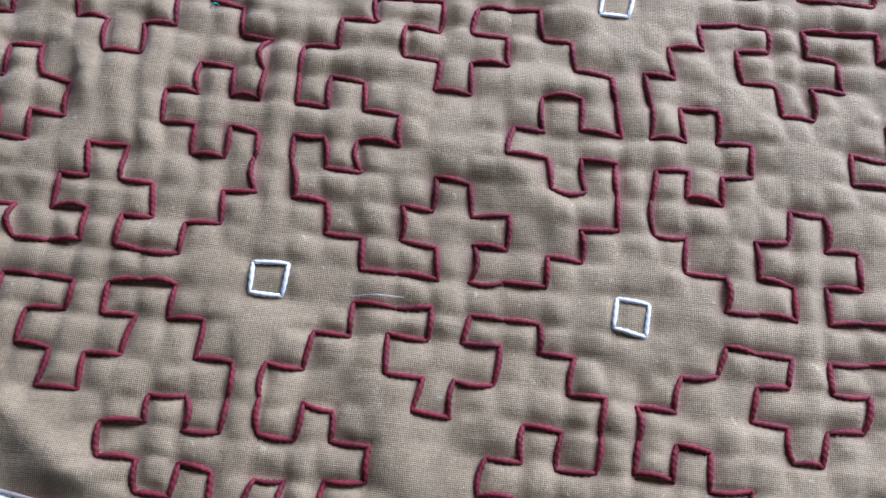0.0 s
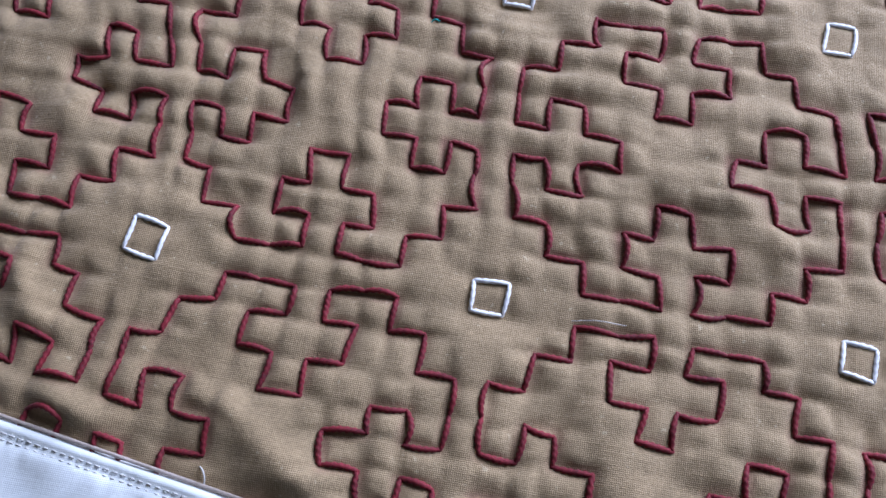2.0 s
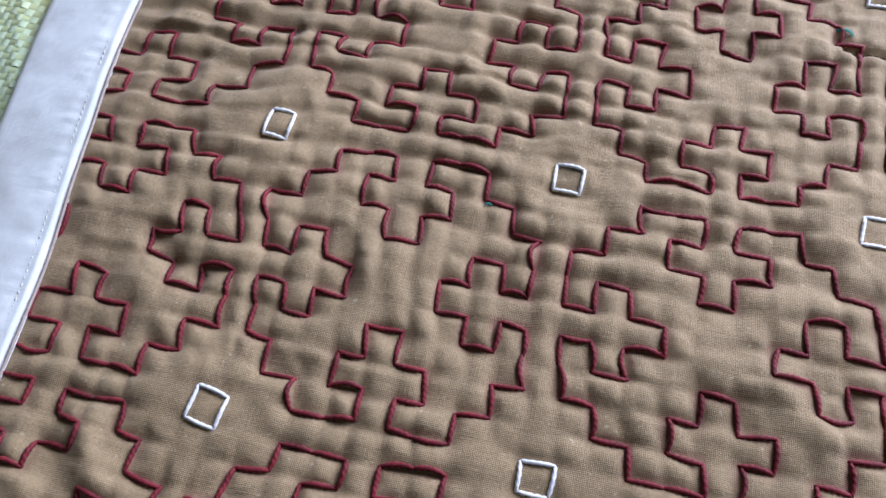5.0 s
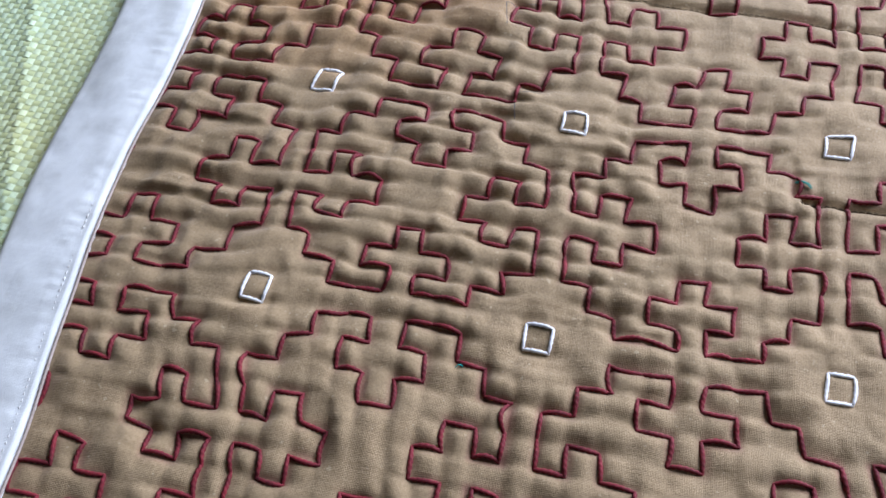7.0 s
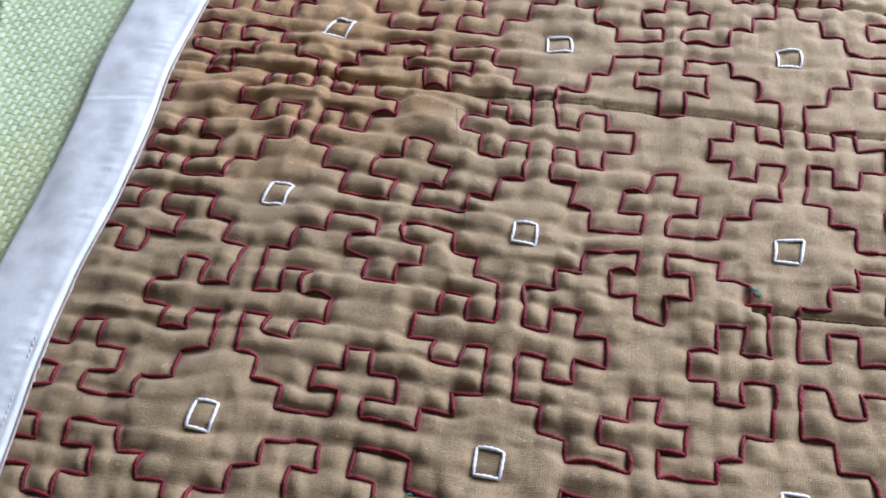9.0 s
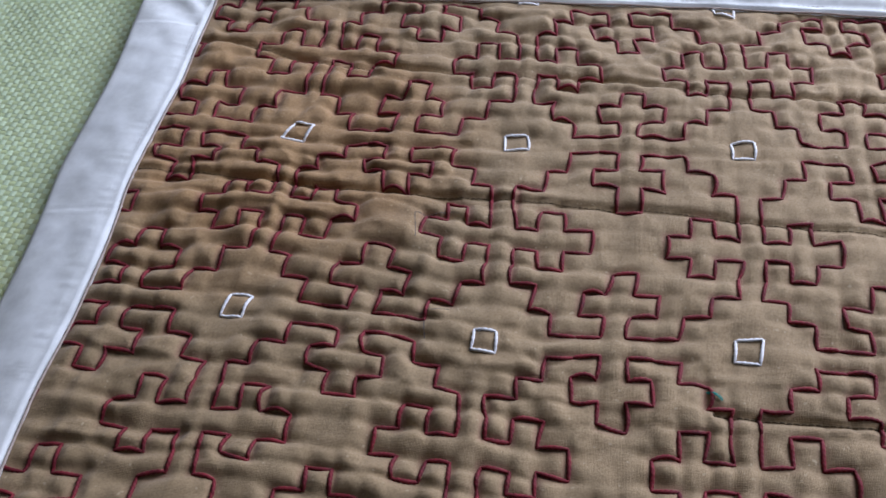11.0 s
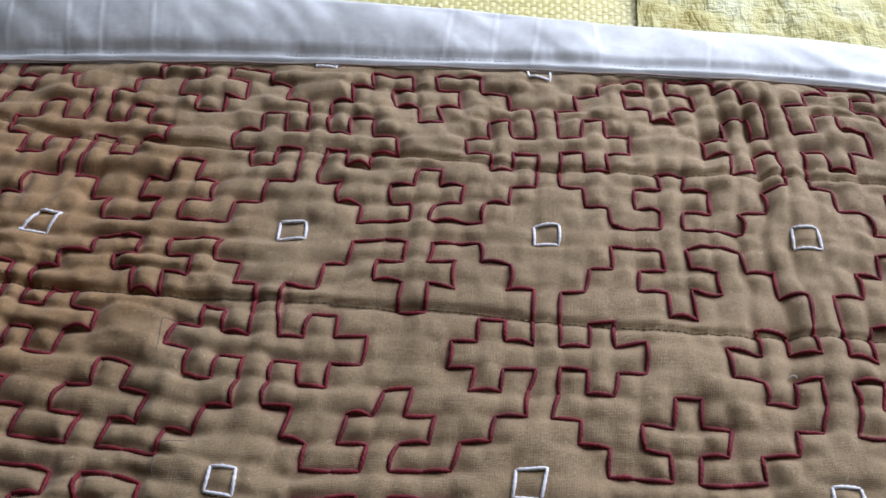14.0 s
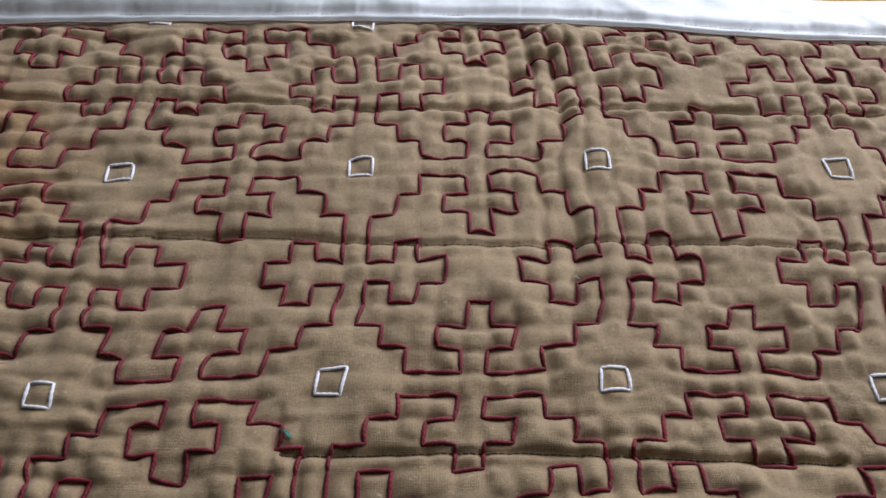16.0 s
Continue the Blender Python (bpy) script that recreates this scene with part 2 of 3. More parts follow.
OUTLINE_DRIFT = [
    [(0.42, 1.34), (0.01, 0.15), (-0.1, 0.46), (-0.22, 0.07), (0, 0), (0, 0)],
    [(0.42, 0.28), (-0.07, 0.04), (-0.21, -0.19), (-0.01, 0.21), (0, 0), (0, 0)],
    [(-0.64, -0.19), (-0.37, -0.16), (-0.28, -0.55), (-0.61, -0.07), (-0.27, 0.25), (0.01, 0)],
    [(0.02, 0), (0.28, 0.12), (0.28, -0.53), (0.25, -0.26), (0.25, -0.22), (-0.05, -0.09)],
    [(0.01, -0.03), (0.3, -0.22), (0.44, -0.45), (0.59, 0.38), (0.45, 0.11), (0.06, 0.08)],
]
ROW_DRIFT = [
    [(0.76, 0.45), (0.38, 0.15), (0.35, 0.28), (0.24, -0.16), (0, 0), (0, 0)],
    [(-0.64, -0.2), (-0.52, 0.58), (-0.33, -0.23), (-0.58, 0), (0, -0.04), (0, 0)],
    [(-0.08, 0.05), (-0.41, -0.07), (-0.41, -0.44), (-0.4, -0.18), (-0.41, -0.04), (-0.06, -0.04)],
    [(0.13, -0.26), (-0.31, -0.55), (0.15, 0.25), (0.1, 0.51), (0.23, 0.48), (-0.05, -0.09)],
    [(0, 0), (-0.09, -0.01), (-0.67, 0.23), (0.03, 0.43), (0.04, 0.02), (0, 0)],
]
COLUMN_DRIFT = [
    [(0.04, 0.16), (-0.02, 0.33), (-0.13, 0.26), (0, 0.02), (0, 0)],
    [(0.34, 0.12), (-0.47, 0.09), (0.39, 0.03), (-0.07, 0.01), (0, 0)],
    [(-0.64, -0.21), (-0.39, -0.11), (-0.71, -0.27), (-0.46, 0.43), (0.23, 0.27)],
    [(0.04, 0.7), (-0.06, -0.61), (0.34, -0.25), (0.4, -0.17), (-0.03, -0.48)],
    [(0.14, 0.33), (0.28, -0.06), (0.3, 0.48), (0.54, 1.27), (0.84, 0.5)],
]
# how far each ruled line, 1 cm apart, was drawn off its place
UPRIGHT_LINES = [0, 0, 0, 0, 0.02, 0.01, 0.04, -0.01, 0.01, 0.09, -0.04, -0.12, -0.05, -0.01, -0.05, 0.05, -0.03, -0.03, -0.03, -0.02, -0.01, -0.05, -0.06, 0.01, -0.03, -0.02, -0.03, 0, -0.02, -0.02, -0.04, -0.03, 0, -0.03, -0.01, -0.06, -0.05, 0.05, 0.03, -0.03, 0, 0.01, 0.01, 0.01, -0.03, -0.06, 0.01, 0.11, 0.1, 0.01]
LYING_LINES = [0, 0, 0, 0.15, 0.09, 0.13, 0.05, 0.06, 0.11, -0.02, 0.03, 0.01, 0.04, 0.07, 0, -0.01, 0, 0.02, 0.03, -0.04, 0.06, -0.08, -0.07, -0.02, -0.08, 0.03, 0.08, 0.01, -0.02, -0.09, -0.1, -0.1, -0.07, -0.04, -0.1, -0.11, -0.13, 0.13, 0.07, 0.05, 0, 0.05, 0.09, 0.09, 0.08, 0.09, 0.12, 0, 0.1, -0.07]

# short pulls of single stitches on the cloth: where on the drawn grid, and how far
PULLS = {
    (23.5, 35.5): (-0.14, 0.38),
    (-10.5, 7.5): (-0.44, 0.16),
    (-2.5, -6.5): (0.17, 0.35),
    (13.5, 35.5): (-0.19, 0.26),
    (0.5, 22.5): (0.18, 0.23),
    (17.5, 31.5): (-0.03, -0.37),
    (-5.5, 26.5): (-0.02, 0.23),
    (-9.5, 12.5): (-0.04, 0.43),
    (22.5, 36.5): (0.02, 0.43),
    (25.5, 26.5): (0.08, 0.20),
    (-2.5, 19.5): (-0.07, 0.15),
    (4.5, 26.5): (-0.01, 0.28),
    (20.5, 36.5): (-0.13, 0.06),
    (14.5, 26.5): (-0.01, 0.35),
    (-0.5, 27.5): (-0.15, -0.19),
    (24.5, 23.5): (-0.17, -0.30),
}

DRIFT = []
for table, x0, y0 in ((SQUARE_DRIFT, -10, 0), (OUTLINE_DRIFT, -15, -5), (ROW_DRIFT, -15, 0), (COLUMN_DRIFT, -10, -5)):
    for j, row in enumerate(table):
        DRIFT.extend((x0 + 10 * i, y0 + 10 * j, dx, dy) for i, (dx, dy) in enumerate(row))


def warp(u, v):
    """The place on the cloth of a point of the drawn grid."""
    u, v = np.asarray(u, float), np.asarray(v, float)
    sx, sy, sw = np.zeros_like(u), np.zeros_like(u), np.full_like(u, 1e-5)
    for a, b, dx, dy in DRIFT:
        w = np.exp(-((u - a) ** 2 + (v - b) ** 2) / (2 * 2.4**2))
        sx, sy, sw = sx + w * dx, sy + w * dy, sw + w
    px, py = np.zeros_like(u), np.zeros_like(u)
    for (a, b), (dx, dy) in PULLS.items():
        w = np.exp(-((u - a) ** 2 + (v - b) ** 2) / (2 * 1.25**2))
        px, py = px + w * dx, py + w * dy
    line_x = np.interp(u, np.arange(50) - 19.5, UPRIGHT_LINES)
    line_y = np.interp(v, np.arange(50) - 9.5, LYING_LINES)
    return u + sx / sw + px + line_x, v + sy / sw + py + line_y


LEFT, RIGHT, TOP = -16.7, 46.7, 40.1


def left_edge(y):
    y = np.asarray(y, float)
    bow = sum(k * np.exp(-(((y - at) / wide) ** 2)) for k, at, wide in ((-0.25, 13.5, 3.5), (-0.25, 26.5, 3.5), (-0.1, 37, 3)))
    return LEFT + 0.85 / (1 + np.exp((y - 6.2) / 1.7)) + bow + 0.1 * (vnoise(y * 0.3, 0 * y, 80) - 0.5)


def top_edge(x):
    x = np.asarray(x, float)
    return TOP - 0.0012 * np.minimum(x - 11, 0) ** 2 - 1.3 / (1 + np.exp(-(x - 26) / 2.5))


def bottom_edge(x):
    return -5.05 - 0.15 * (np.minimum(np.asarray(x, float), 16) + 12.5)


def right_edge(y):
    return RIGHT + 0 * np.asarray(y, float)


def inside(x, y):
    """How far a point lies inside the borders' inner edges."""
    return np.minimum(np.minimum(x - left_edge(y), right_edge(y) - x), np.minimum(top_edge(x) - y, y - bottom_edge(x)))


SEAMS = [(26.45, -0.016, -20, 50), (34.2, -0.012, -20, 50), (17.25, -0.012, 8.2, 27)]


def seam_y(k, x):
    y, slope, _, _ = SEAMS[k]
    bend = 1.3 / (1 + np.exp((np.asarray(x, float) + 12.5) / 1.6)) if k == 1 else 0.0
    return y + slope * np.asarray(x, float) + bend + 0.1 * np.sin(np.asarray(x, float) * 0.35 + k)


def stitched(u, v):
    """Distance, in cm of the drawn grid, to the nearest stitched line."""
    a, b = (u % 10) - 5, (v % 10) - 5
    best = np.full(np.shape(u), 9.0)
    ends = np.roll(OUTLINE, -1, axis=0)
    for (x0, y0), (x1, y1) in zip(OUTLINE, ends):
        px, py = np.clip(a, min(x0, x1), max(x0, x1)), np.clip(b, min(y0, y1), max(y0, y1))
        best = np.minimum(best, (a - px) ** 2 + (b - py) ** 2)
    best = np.sqrt(best)
    c, d = np.abs((u + 5) % 10 - 5), np.abs((v + 5) % 10 - 5)
    ring = np.abs(np.maximum(c, d) - 0.52) + 0.25
    return np.minimum(best, ring)


# single folds of the cloth: from, to, half width and rise, in cm
FOLDS = [
    (4.2, 4.4, 6.5, 4.3, 0.6, 0.15), (6.5, 4.3, 8.1, 2.8, 0.6, 0.2), (9.0, -1.0, 10.5, -2.0, 0.5, -0.2), (-6.2, -4.1, -3.8, -5.4, 0.55, 0.3),
    (3.9, -2.3, 4.4, -4.7, 0.9, 0.22), (-12.9, 5.2, -11.2, 4.2, 0.45, -0.26), (-12.8, -1.0, -12.1, -2.3, 0.5, 0.26), (-10.9, -4.1, -9.4, -5.1, 0.45, 0.26),
    (-14.6, -2.0, -13.7, -3.2, 0.45, 0.24), (-6.2, 5.9, -5.4, 3.6, 0.3, 0.07), (-5.3, 6.2, -4.6, 3.8, 0.3, 0.07), (-4.4, 6.0, -3.9, 4.0, 0.3, 0.06),
]


def fold_shape(x, y, x0, y0, x1, y1, wide):
    dx, dy = x1 - x0, y1 - y0
    s = np.clip(((x - x0) * dx + (y - y0) * dy) / (dx * dx + dy * dy), 0, 1)
    return np.exp(-((x - x0 - s * dx) ** 2 + (y - y0 - s * dy) ** 2) / wide**2)


def height(u, v, x, y):
    """The cloth's height: puffs between the stitches, creases that run between them, long swells and the seams' valleys."""
    d = stitched(u, v)
    # hand-pulled cloth never follows the ruled lines quite
    wu = u + 0.5 * (vnoise(u * 0.35, v * 0.35, 31) - 0.5) + 0.22 * (vnoise(u * 1.1, v * 1.1, 32) - 0.5)
    wv = v + 0.5 * (vnoise(u * 0.35, v * 0.35, 33) - 0.5) + 0.22 * (vnoise(u * 1.1, v * 1.1, 34) - 0.5)
    puff = np.sqrt(1 - (1 - np.clip(d / 0.6, 0, 1)) ** 2)
    calm = np.exp(-((x - 9) / 11) ** 2 - ((y - 26.5) / 7) ** 2)
    size = 0.17 + 0.22 * vnoise(u * 0.8, v * 0.8, 5) + 0.06 * vnoise(u * 0.2, v * 0.2, 6)
    h = puff * size * (1 - 0.45 * calm)
    # every square centimetre beside the stitches swells by itself, pinned at its corners
    left = 1 / (1 + np.exp((x - 2) / 3.0)) / (1 + np.exp(-(y - 5) / 2.0))
    cell = (1 - (0.8 - 0.55 * left) * np.sin(math.pi * wu) ** 6) * (1 - 0.85 * np.sin(math.pi * wv) ** 6)
    beside = np.exp(-(np.maximum(d - 0.35, 0) / 0.45) ** 2)
    h = h * (1 - (0.16 + 0.5 * vnoise(u * 0.45, v * 0.45, 7)) * beside * (1 - cell))
    lying = 0.5 - np.abs(2 * vnoise(u * 0.17, v * 0.85, 8) - 1) ** 0.8 + 0.5 * (vnoise(u * 0.22, v * 1.25, 15) - 0.5)
    standing = vnoise(u * 0.95, v * 0.14, 9) - 0.5
    h = h + 0.17 * left * lying + (0.08 + 0.07 * (1 - left)) * standing * vnoise(u * 0.1, v * 0.1, 10) * 1.6
    h = h + 0.07 * lying * (1 - left)
    # short pleats that the stitches pull
    h = h + 0.07 * (vnoise(u * 0.4, v * 2.1, 16) - 0.5) + 0.05 * (vnoise(u * 2.1, v * 0.4, 17) - 0.5) + 0.06 * (vnoise(u * 1.6, v * 1.6, 18) - 0.5)
    col = np.exp(-((x - 18.5) / 2.2) ** 2) / (1 + np.exp(-(y - 24) / 1.5))
    h = h + 0.75 * col * (vnoise(u * 0.9, v * 0.35, 11) - 0.5)
    # the rows of stitches draw the cloth into ridges that run on past them
    up = np.exp(-((x + 4) / 5) ** 2 - ((y - 7) / 4.5) ** 2)
    h = h - 0.07 * left / (1 + np.exp(-(y - 11) / 1.5)) * np.sin(math.pi * wv) ** 6 * (0.25 + 0.9 * vnoise(u * 0.2, v * 0.5, 21))
    h = h - (0.07 * up + 0.17 * col) * np.sin(math.pi * wu) ** 6 * (0.3 + 0.8 * vnoise(u * 0.5, v * 0.2, 22))
    # tight puckers along the stitches
    tight = np.exp(-(np.maximum(d - 0.2, 0) / 0.4) ** 2)
    h = h + 0.065 * tight * (vnoise(wu * 2.5, wv * 1.2, 51) - 0.5) + 0.065 * tight * (vnoise(wu * 1.2, wv * 2.5, 52) - 0.5)
    # small slanting crumples
    h = h + 0.06 * (0.5 - np.abs(2 * vnoise((wu + 0.6 * wv) * 0.75, (wv - 0.6 * wu) * 0.45, 35) - 1)) * (1 - 0.5 * calm)
    h = h + 0.05 * (0.5 - np.abs(2 * vnoise((wu - 0.8 * wv) * 0.85, (wv + 0.8 * wu) * 0.5, 36) - 1)) * (1 - 0.5 * calm)
    skew = vnoise((u + v) * 0.34, (u - v) * 0.12, 12) - 0.5
    h = h + 0.17 * skew * (0.35 + vnoise(u * 0.09, v * 0.09, 13)) * (0.25 + 0.75 * puff)
    h = h + 0.2 * (vnoise(u * 0.13, v * 0.13, 14) - 0.5) - 0.12
    h = h * (1 + 0.18 / (1 + np.exp(-(y - 17) / 2.5)))
    h = h * (1 - 0.2 * calm) * (1 - 0.28 / (1 + np.exp((y - 8) / 2)))
    for x0, y0, x1, y1, wide, tall in FOLDS:
        h = h + tall * fold_shape(x, y, x0, y0, x1, y1, wide)
    for k, (_, _, x0, x1) in enumerate(SEAMS):
        near = np.exp(-(np.abs(y - seam_y(k, x)) / 0.16) ** 1.3) * ((x > x0) & (x < x1))
        h = h - near * (0.12 + 0.5 * np.clip(h, 0, 1))
    edge = inside(x, y)
    keep = np.clip((edge + 0.15) / 0.9, 0, 1)
    return h * (0.25 + 0.75 * keep) - 0.1 * (1 - keep) - 0.45 * np.clip(-(edge + 0.2) / 2.2, 0, 1.2)


# ---- the room ----
def box_mesh(name, lo, hi, mat):
    bm = bmesh.new()
    bmesh.ops.create_cube(bm, size=1)
    for v in bm.verts:
        v.co = [lo[k] + (v.co[k] + 0.5) * (hi[k] - lo[k]) for k in range(3)]
    me = bpy.data.meshes.new(name)
    bm.to_mesh(me), bm.free()
    me.materials.append(mat)
    return me


def holed_wall(name, axis, at, thick, lo, hi, holes, tall):
    """A wall with openings, made of butted panels; axis 0 runs along x, 1 along y."""
    wall = new(name)
    tagged(wall, "plain pale plastered wall of the room", "wall", kind="structure")

    def panel(a0, a1, z0, z1):
        if axis == 0:
            part("panel", box_mesh("panel", (a0, at, z0), (a1, at + thick, z1), PLASTER), wall)
        else:
            part("panel", box_mesh("panel", (at, a0, z0), (at + thick, a1, z1), PLASTER), wall)

    a = lo
    for h0, h1, z0, z1 in holes:
        panel(a, h0, 0, tall), panel(h0, h1, 0, z0), panel(h0, h1, z1, tall)
        a = h1
    panel(a, hi, 0, tall)
    return wall


FLOOR_Z = -0.012
holed_wall("wall_north", 0, 0.87, 0.15, -2.25, 2.25, [(0.02, 1.18, 0.1, 1.0)], 2.7)
holed_wall("wall_south", 0, -2.25, 0.15, -2.25, 2.25, [], 2.7)
holed_wall("wall_east", 1, 2.1, 0.15, -2.1, 0.87, [], 2.7)
holed_wall("wall_west", 1, -2.25, 0.15, -2.1, 0.87, [], 2.7)
tagged(part("ceiling", box_mesh("ceiling", (-2.25, -2.25, 2.7), (2.25, 1.02, 2.8), CEIL)), "plain white ceiling", "ceiling", kind="structure")
tagged(part("floor", box_mesh("floor", (-2.25, -2.25, -0.11), (2.25, 1.02, FLOOR_Z), plaster("floor_screed", (0.35, 0.33, 0.3)))),
       "plain grey floor under the mat", "floor", kind="structure")


# ---- the woven mat under the quilt ----
def mat_rise(x, y):
    fold = np.exp(-np.abs(x + 24.5 + 0.35 * (y - 22)) / 0.5) + 0.7 * np.exp(-np.abs(x - 4.5 - 0.1 * (y - 44)) / 0.4)
    return 0.5 * (vnoise(x * 0.07, y * 0.07, 20) - 0.5) + 0.16 * fold + 0.12 * (vnoise(x * 0.35, y * 0.35, 23) - 0.5) - 0.6


def woven_mat():
    thing = new("woven_mat")
    tagged(thing, "yellow-green woven plastic mat spread on the floor", "mat")
    gx, gy = np.meshgrid(np.arange(-90, 111, 2.0), np.arange(-90, 85, 2.0))
    z = mat_rise(gx, gy) - 0.07
    part("backing", mesh_of("backing", np.stack([gx, gy, z], -1).reshape(-1, 3), grid_faces(*gx.shape), MAT), thing)
    step = 0.3
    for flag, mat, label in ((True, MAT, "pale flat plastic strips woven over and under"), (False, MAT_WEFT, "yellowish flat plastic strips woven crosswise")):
        vs = []
        for x0, x1, y0, y1 in ((-44, -19, 0, 62), (-19, 48, 41.5, 66)):
            cx, cy = np.meshgrid(np.arange(x0, x1, step), np.arange(y0, y1, step))
            ii, jj = np.indices(cx.shape)
            over = ((ii + jj) % 2).ravel().astype(bool) == flag
            x, y = cx.ravel()[over], cy.ravel()[over]
            tilt = (RNG.random(len(x)) - 0.5) * 0.014
            slip = (RNG.random(len(x)) - 0.5) * 0.04
            quad = []
            for at, rise in ((-1.0, -0.028), (-0.6, 0.004), (0.0, 0.014), (0.6, 0.004), (1.0, -0.028)):
                for w in (-1, 1):
                    along, cross = at * 0.62 * step, w * 0.5 * step + slip
                    px, py = (x + along, y + cross) if flag else (x + cross, y + along)
                    quad.append(np.stack([px, py, mat_rise(px, py) + rise + tilt * w], -1))
            vs.append(np.stack(quad, 1))
        v = np.concatenate(vs)
        base = np.arange(len(v))[:, None, None] * 10
        f = (base + np.array([[0, 1, 3, 2], [2, 3, 5, 4], [4, 5, 7, 6], [6, 7, 9, 8]])[None]).reshape(-1, 4)
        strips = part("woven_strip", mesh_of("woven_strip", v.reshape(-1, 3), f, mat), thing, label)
        tagged(strips, kind="stuff")
    return thing


woven_mat()


def plastic_sheet():
    """A crinkled glossy golden sheet lying on the mat beyond the quilt."""
    m, n, l, b = material("golden_plastic_film", (0.6, 0.5, 0.16), 0.36)
    vec = tex_coord(n, l)
    film = ramp(n, l, noise_tex(n, l, vec, 30, 5, 0.65), [(0.36, (0.4, 0.33, 0.08)), (0.5, (0.58, 0.54, 0.22)), (0.66, (0.68, 0.68, 0.42))])
    # printed ochre panel across one corner, its edge slanting
    sx = n.new("ShaderNodeSeparateXYZ")
    tc = n.new("ShaderNodeTexCoord")
    l.new(tc.outputs["Object"], sx.inputs[0])
    slant = calc(n, l, "ADD", calc(n, l, "ADD", sx.outputs[0], calc(n, l, "MULTIPLY", sx.outputs[1], 0.75)), -0.637)
    panel = calc(n, l, "MULTIPLY", slant, 200.0, True)
    l.new(mix(n, l, "MIX", panel, film, (0.3, 0.17, 0.006)), b.inputs["Base Color"])
    b.inputs["Specular IOR Level"].default_value = 0.25
    crinkle = []
    for scale in ((260, 60, 1), (70, 220, 1)):
        c = calc(n, l, "ABSOLUTE", calc(n, l, "SUBTRACT", noise_tex(n, l, tex_coord(n, l, scale), 1.0, 3), 0.5), 0.0)
        crinkle.append(calc(n, l, "MINIMUM", c, 0.12))
    bump(n, l, b, calc(n, l, "ADD", *crinkle), 0.55, 0.006)
    gx, gy = np.meshgrid(np.arange(14.6, 62, 0.16), np.arange(41.0, 72, 0.16))
    gx = gx + 0.012 * (gy - 44) * 4
    facet = lambda k, f, s: np.abs(vnoise(gx * f, gy * f * s, k) - 0.5)
    calm = 1 - 0.75 / (1 + np.exp(-(gx + 0.75 * gy - 63.7) / 0.6))
    z = mat_rise(gx, gy) + 0.18 + calm * (0.34 * facet(70, 0.9, 0.6) + 0.5 * facet(71, 0.3, 1.4) + 0.26 * facet(72, 2.1, 0.8) + 0.24 * facet(73, 1.5, 0.5) + 0.1 * facet(74, 4.1, 0.7))
    sheet = part("plastic_sheet", mesh_of("plastic_sheet", np.stack([gx, gy, z], -1).reshape(-1, 3), grid_faces(*gx.shape), m))
    tagged(sheet, "crinkled glossy golden plastic sheet lying on the mat", "plastic sheet")


plastic_sheet()

# ---- the quilt ----
quilt = tagged(new("quilt"), "khaki quilt with maroon embroidery and white border on a mat", "quilt")


CLOTH = []


def cloth_z(u, v):
    """The finished cloth's height under a point of the drawn grid."""
    gu, gv, z = CLOTH
    i = np.clip(np.searchsorted(gu, u) - 1, 0, len(gu) - 2)
    j = np.clip(np.searchsorted(gv, v) - 1, 0, len(gv) - 2)
    a = np.clip((u - gu[i]) / (gu[i + 1] - gu[i]), 0, 1)
    b = np.clip((v - gv[j]) / (gv[j + 1] - gv[j]), 0, 1)
    return (z[j, i] * (1 - a) + z[j, i + 1] * a) * (1 - b) + (z[j + 1, i] * (1 - a) + z[j + 1, i + 1] * a) * b


def drawn(x, y):
    """The point of the drawn grid that lies at a place on the cloth."""
    u, v = np.asarray(x, float), np.asarray(y, float)
    for _ in range(3):
        a, b = warp(u, v)
        u, v = u + x - a, v + y - b
    return u, v


def top_cloth():
    u = np.concatenate([np.arange(-20.6, 36.5, 0.105), np.arange(36.5, 50.2, 0.3)])
    v = np.concatenate([np.arange(-16.0, -9.0, 0.2), np.arange(-9.0, 30.0, 0.105), np.arange(30.0, 43.5, 0.125)])
    gu, gv = np.meshgrid(u, v)
    x, y = warp(gu, gv)
    z = height(gu, gv, x, y)
    p = np.pad(z, 1, mode="edge")
    z = (p[:-2, 1:-1] + p[2:, 1:-1] + p[1:-1, :-2] + p[1:-1, 2:] + 4 * z) / 8
    for k, (_, _, x0, x1) in enumerate(SEAMS):
        across = y - seam_y(k, x)
        there = ((x > x0) & (x < x1)) * (0.6 + 0.8 * vnoise(x * 0.5, x * 0, 70 + k))
        z = z + there * (0.05 * np.exp(-((across - 0.26) / 0.2) ** 2) - 0.1 * np.exp(-((across + 0.02) / 0.13) ** 2))
    faces = grid_faces(*gu.shape)
    faces = faces[(inside(x, y).ravel()[faces] > -2.4).all(1)]
    me = mesh_of("top_cloth", np.stack([x, y, z], -1).reshape(-1, 3), faces, KHAKI)
    # weight of the maroon fringe: fades away from the stitches, patchy by noise
    tint_amount = np.exp(-((stitched(gu, gv) / 0.15) ** 2)) * (0.25 + 1.1 * vnoise(gu * 0.9, gv * 0.9, 41)) * (0.4 + 0.9 * vnoise(gu * 0.12, gv * 0.12, 42))
    me.attributes.new("stitch_tint", "FLOAT", "POINT").data.foreach_set("value", np.clip(tint_amount, 0, 1).astype(np.float32).ravel())
    CLOTH.extend((u, v, z))
    part("top_cloth", me, quilt, "puckered khaki cotton cloth with a brown stain")


top_cloth()


